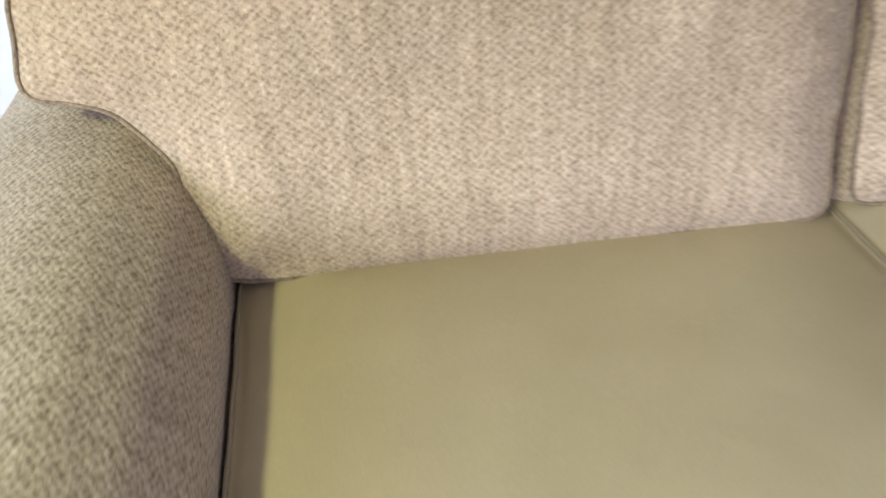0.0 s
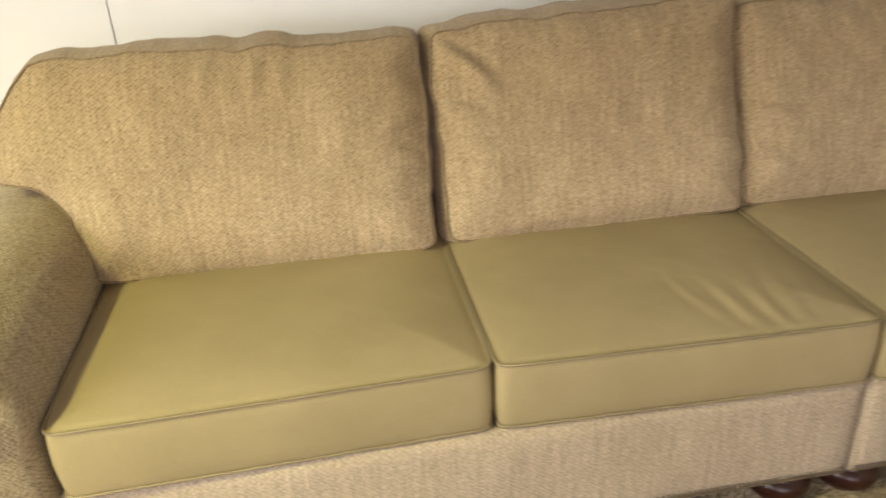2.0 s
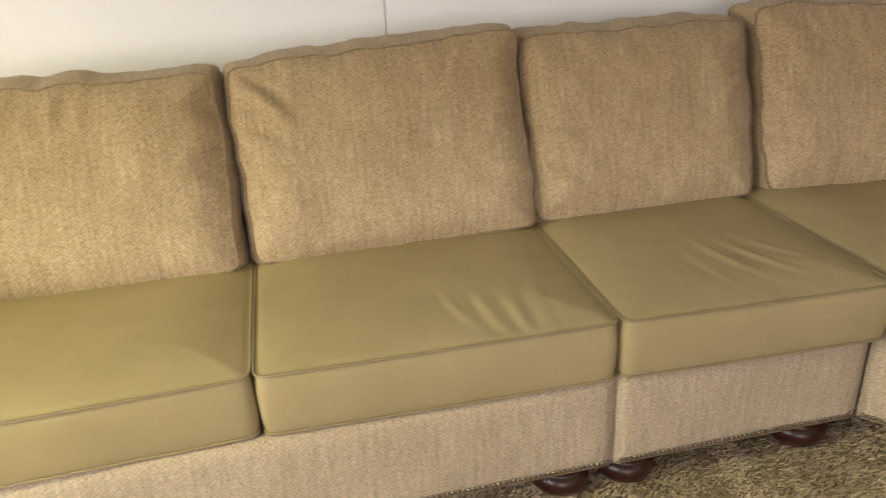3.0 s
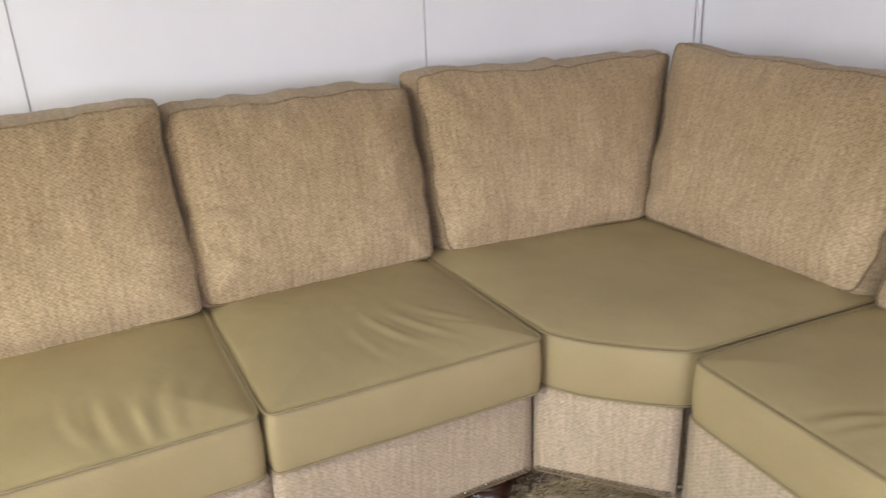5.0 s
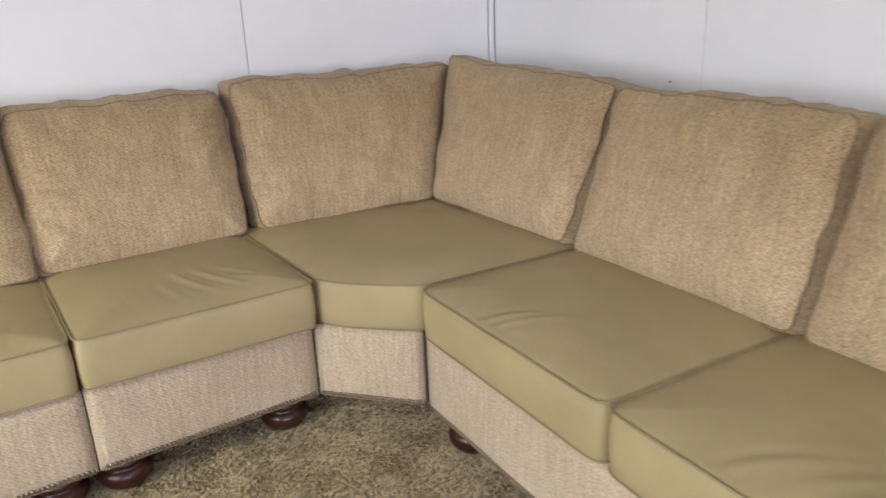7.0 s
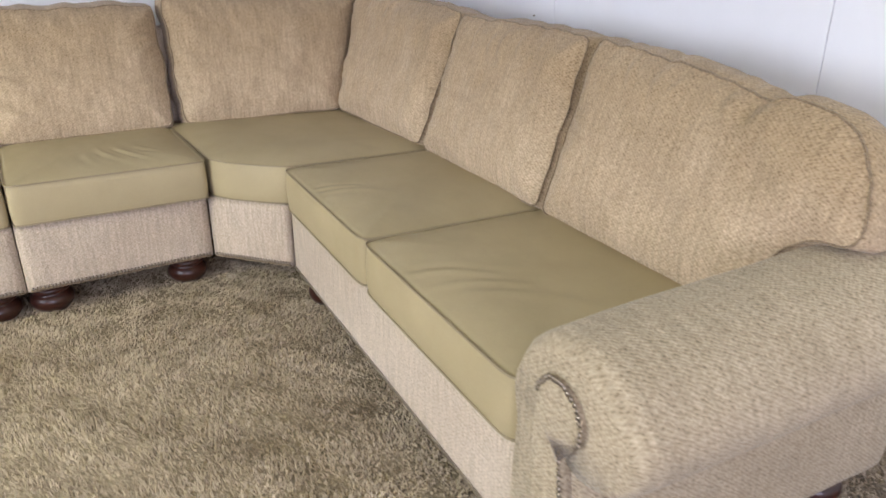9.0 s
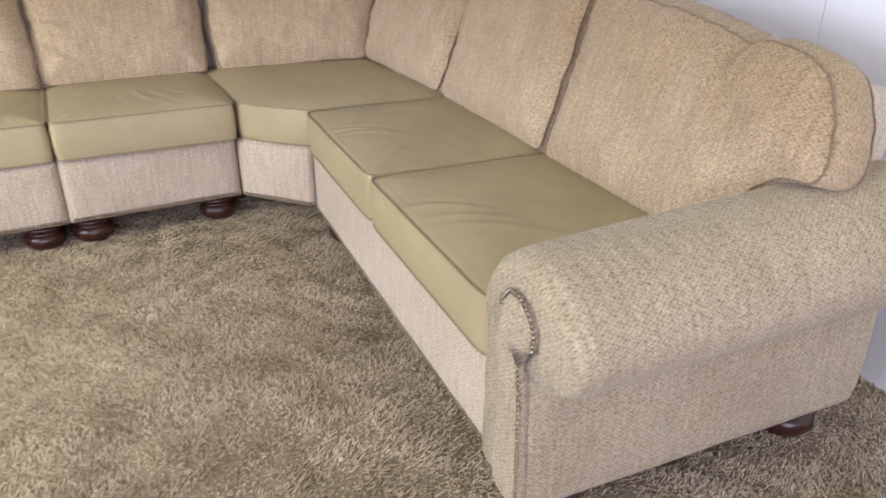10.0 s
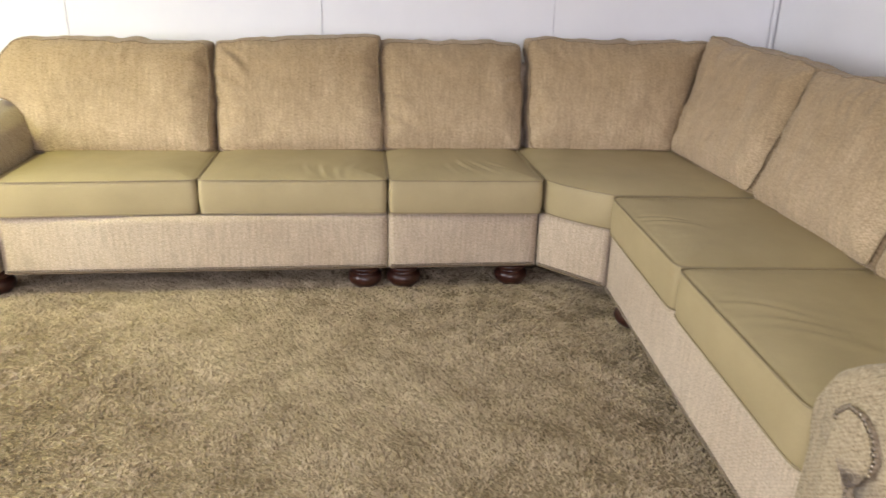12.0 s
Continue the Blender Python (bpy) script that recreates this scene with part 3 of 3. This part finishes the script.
part("back_frame", slab(0.58, 1.86, 0.80, 0.93, APRON_TOP - 0.014, 0.90, 0.03, 3), FABRIC, corner)
part("back_frame", slab(1.73, 1.86, -0.19, 0.795, APRON_TOP - 0.014, 0.90, 0.03, 3), FABRIC, corner)
feet(corner, ((1.05, 0.10), (1.60, 0.75), (0.75, 0.75), (1.60, -0.08)))

# ---- seat cushions ----
SEAT_TOP = 0.500
THICK = 0.137
SEAT = dict(crown=0.022, under=0.0, bulge=0.005, wave=0.0022, dent=0.0022, corner=0.015, reach=0.20, thick=THICK, count=300, rings=30)
SEATS = (COVER, PIPING)
SEAT_GROUP = "sofa seat cushions"
SEAT_LABEL = "smooth olive-tan seat cushion with corded piping"


def seat_outline(u0, u1, v0, v1):
    return ((u0, v0), (u1, v0), (u1, v1), (u0, v1))


Z_SEAT = Matrix.Translation((0, 0, SEAT_TOP))
cushion("seat_cushion", LONG @ Z_SEAT, ((-1.542, -0.014), (-0.772, 0.014), (-0.780, 0.60), (-1.572, 0.60)), SEAT_LABEL + " beside the arm", "cushion", SEAT_GROUP, SEATS, seed=1, **SEAT)
cushion("seat_cushion", LONG @ Z_SEAT, ((-0.765, 0.010), (-0.006, -0.006), (-0.002, 0.62), (-0.772, 0.62)), SEAT_LABEL + ", creased at the front", "cushion", SEAT_GROUP, SEATS, seed=2,
        folds=((-0.33, 0.13, 104, 0.08, 0.012, 0.0020), (-0.265, 0.11, 98, 0.09, 0.012, 0.0037), (-0.205, 0.10, 92, 0.09, 0.011, 0.0041), (-0.150, 0.11, 84, 0.10, 0.012, 0.0034), (-0.10, 0.10, 76, 0.07, 0.011, 0.0020)), **SEAT)
cushion("seat_cushion", LONG @ Z_SEAT, ((0.004, -0.008), (0.648, -0.034), (0.655, 0.62), (0.004, 0.62)), SEAT_LABEL + " with creases across the top", "cushion", SEAT_GROUP, SEATS, seed=3,
        folds=((0.28, 0.14, 100, 0.08, 0.012, 0.0020), (0.345, 0.17, 108, 0.10, 0.012, 0.0031), (0.415, 0.17, 112, 0.10, 0.012, 0.0031), (0.475, 0.20, 120, 0.08, 0.012, 0.0024)), **SEAT)
cushion("seat_cushion", Z_SEAT, ((0.664, 0.035), (0.72, -0.045), (0.80, -0.12), (0.895, -0.192), (1.50, -0.196), (1.52, 0.70), (0.612, 0.70)),
        "smooth olive-tan five-sided seat cushion filling the corner", "cushion", SEAT_GROUP, SEATS, seed=4, **SEAT)
cushion("seat_cushion", SIDE @ Z_SEAT, seat_outline(0.004, 0.758, -0.012, 0.64), SEAT_LABEL + " next to the corner", "cushion", SEAT_GROUP, SEATS, seed=5,
        folds=((0.33, 0.08, 60, 0.088, 0.0132, 0.0044), (0.38, 0.1, 60, 0.1, 0.0132, 0.0032)), **{**SEAT, "corner": 0.024})
cushion("seat_cushion", SIDE @ Z_SEAT, seat_outline(0.765, 1.524, -0.014, 0.64), SEAT_LABEL + " beside the rolled arm", "cushion", SEAT_GROUP, SEATS, seed=6,
        folds=((1.07, 0.09, 55, 0.1, 0.0144, 0.0037), (1.27, 0.19, 50, 0.125, 0.0156, 0.0032), (1.18, 0.15, 55, 0.112, 0.0144, 0.0027)), **{**SEAT, "corner": 0.024})

# ---- back cushions ----
BACK = dict(soft=True, crown=0.045, under=0.015, bulge=0.022, wave=0.014, dent=0.012, thick=0.185, corner=0.017, reach=0.13, rise=0.045, count=240, rings=24)
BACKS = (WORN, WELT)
BACK_GROUP = "sofa back cushions"
LEAN_BACK = 17.0


def back_pose(run, u, v, turn=0.0, lean=LEAN_BACK, z=0.514):
    return run @ pose(u, v, z, 0, 0, turn) @ pose(0, 0, 0, 90 - lean) @ Matrix.Diagonal((1, 0.976, 1, 1))


def back_outline(width, height, left=0.0, right=0.0):
    """Bottom left at the origin; left and right widen or narrow the top."""
    return ((0, 0), (width, 0), (width + right, height), (-left, height))


EAR = ((-0.018, 0.0), (0.760, 0.0), (0.764, 0.505), (0.40, 0.505), (-0.045, 0.515), (-0.10, 0.485), (-0.15, 0.42), (-0.185, 0.345), (-0.196, 0.250),
       (-0.13, 0.243), (-0.075, 0.205), (-0.040, 0.120))
cushion("back_cushion", back_pose(LONG, -1.566, 0.505), EAR, "beige chenille back cushion with an ear resting on the arm", "cushion", BACK_GROUP, BACKS, seed=11,
        folds=((0.70, 0.20, 15, 0.07, 0.012, 0.007), (0.70, 0.31, 5, 0.07, 0.014, 0.008), (0.68, 0.41, -15, 0.06, 0.014, 0.007), (0.28, 0.44, 85, 0.06, 0.016, 0.006), (0.45, 0.44, 80, 0.05, 0.016, 0.005)), **BACK)
cushion("back_cushion", back_pose(LONG, -0.793, 0.522), ((0.028, 0.0), (0.786, 0.004), (0.772, 0.545), (0.45, 0.528), (0.026, 0.508)),
        "beige chenille back cushion with a pinched upper corner", "cushion", BACK_GROUP, BACKS, seed=12,
        folds=((0.09, 0.43, -40, 0.09, 0.018, 0.017), (0.08, 0.32, -20, 0.06, 0.014, 0.007), (0.10, 0.16, 35, 0.06, 0.014, 0.006)), **BACK)
cushion("back_cushion", back_pose(LONG, 0.006, 0.552), ((-0.006, 0.0), (0.662, 0.0), (0.668, 0.514), (0.33, 0.514), (-0.006, 0.520)),
        "beige chenille back cushion on the armless section", "cushion", BACK_GROUP, BACKS, seed=13,
        folds=((0.06, 0.13, -35, 0.07, 0.014, 0.009), (0.12, 0.09, -20, 0.06, 0.014, 0.005)), **BACK)
cushion("back_cushion", back_pose(Matrix(), 0.640, 0.612, -5.5), ((0.040, 0.0), (0.722, 0.018), (0.882, 0.548), (0.45, 0.535), (0.002, 0.545)),
        "beige chenille back cushion filling one side of the corner", "cushion", BACK_GROUP, BACKS, seed=14, folds=((0.30, 0.48, 85, 0.05, 0.016, 0.006),), **BACK)
cushion("back_cushion", back_pose(Matrix(), 1.352, 0.530, -84.0), ((-0.022, 0.020), (0.700, 0.0), (0.778, 0.530), (0.45, 0.548), (0.10, 0.566), (-0.082, 0.596)),
        "beige chenille back cushion with a pointed upper corner", "cushion", BACK_GROUP, BACKS, seed=15, folds=((0.30, 0.50, 80, 0.05, 0.016, 0.006),), **{**BACK, "rise": 0.015})
cushion("back_cushion", back_pose(SIDE, 0.0, 0.535), ((0.022, 0.0), (0.780, 0.0), (0.788, 0.520), (0.40, 0.522), (0.050, 0.517)),
        "beige chenille back cushion against the short run", "cushion", BACK_GROUP, BACKS, seed=16, folds=((0.42, 0.46, 85, 0.05, 0.016, 0.005),), **{**BACK, "rise": 0.015})
EAR_R = ((0.014, 0.0), (0.735, 0.0), (0.745, 0.10), (0.775, 0.170), (0.84, 0.212), (0.922, 0.215), (0.905, 0.31), (0.862, 0.400), (0.815, 0.448), (0.690, 0.470),
         (0.652, 0.462), (0.635, 0.452), (0.615, 0.462), (0.45, 0.478), (0.20, 0.505), (0.030, 0.522))
cushion("back_cushion", back_pose(SIDE, 0.800, 0.530), EAR_R, "beige chenille back cushion with an ear over the rolled arm", "cushion", BACK_GROUP, BACKS, seed=17,
        folds=((0.635, 0.42, 100, 0.06, 0.016, 0.014), (0.57, 0.40, 120, 0.06, 0.014, 0.007), (0.40, 0.44, 80, 0.05, 0.016, 0.005)), **{**BACK, "rise": 0.015, "thick": 0.115})


# ---- carpet pile ----
def carpet_pile(x0, x1, y0, y1, count):
    """Short bent yarns, leaning with the way the carpet was brushed."""
    rng = np.random.default_rng(5)
    x, y = rng.uniform(x0, x1, count), rng.uniform(y0, y1, count)
    hidden = ((y > 0.30) & (x > -1.5)) | ((x > 1.16) & (y > -1.60) & (x < 1.84))    # under the sofa
    rim = np.minimum(np.minimum(x - x0, y - y0) / 0.6, 1.0)                          # thins out at its edge
    keep = ~hidden & (rng.uniform(0, 1, count) < rim)
    x, y = x[keep], y[keep]
    count = len(x)
    brush = np.sin(x * 2.3 + 1.2 * np.sin(y * 1.7)) + np.sin(y * 3.1 + 1.5 * np.sin(x * 1.3 + 0.6))
    ang = rng.uniform(0, math.tau, count)
    lean = rng.normal(0.007, 0.004, count)
    fine = np.sin(x * 19 + 3 * np.sin(y * 7)) * np.sin(y * 23 + 3 * np.sin(x * 9))
    dx = np.cos(ang) * lean + 0.004 * brush + 0.005 * fine
    dy = np.sin(ang) * lean - 0.004 * brush + 0.004 * fine
    h = rng.uniform(0.005, 0.011, count) * (1 + 0.35 * fine)
    turn = rng.uniform(0, math.pi, count)
    w = rng.uniform(0.0013, 0.0024, count)
    wx, wy = np.cos(turn) * w, np.sin(turn) * w
    v = np.zeros((count, 6, 3))
    for k, (f, wide) in enumerate(((0.0, 0.8), (0.55, 1.0), (1.0, 0.55))):
        bend = f ** 1.6
        for s, sign in ((0, -1), (1, 1)):
            v[:, 2 * k + s, 0] = x + dx * bend + sign * wx * wide
            v[:, 2 * k + s, 1] = y + dy * bend + sign * wy * wide
            v[:, 2 * k + s, 2] = h * f
    start = np.arange(count)[:, None] * 6
    faces = np.concatenate([start + np.array([0, 1, 3, 2]), start + np.array([2, 3, 5, 4])], 1).reshape(-1, 4)
    me = bpy.data.meshes.new("carpet_pile")
    me.vertices.add(count * 6)
    me.vertices.foreach_set("co", v.ravel())
    me.loops.add(faces.size)
    me.loops.foreach_set("vertex_index", faces.ravel().astype(np.int32))
    me.polygons.add(len(faces))
    me.polygons.foreach_set("loop_start", np.arange(len(faces), dtype=np.int32) * 4)
    me.polygons.foreach_set("loop_total", np.full(len(faces), 4, dtype=np.int32))
    me.update()
    me.materials.append(PILE)
    ob = new("carpet_pile", me)
    return tagged(ob, "trodden beige cut pile of the carpet", "carpet", "", "stuff")


carpet_pile(-3.3, 2.05, -3.0, 0.75, 840000)
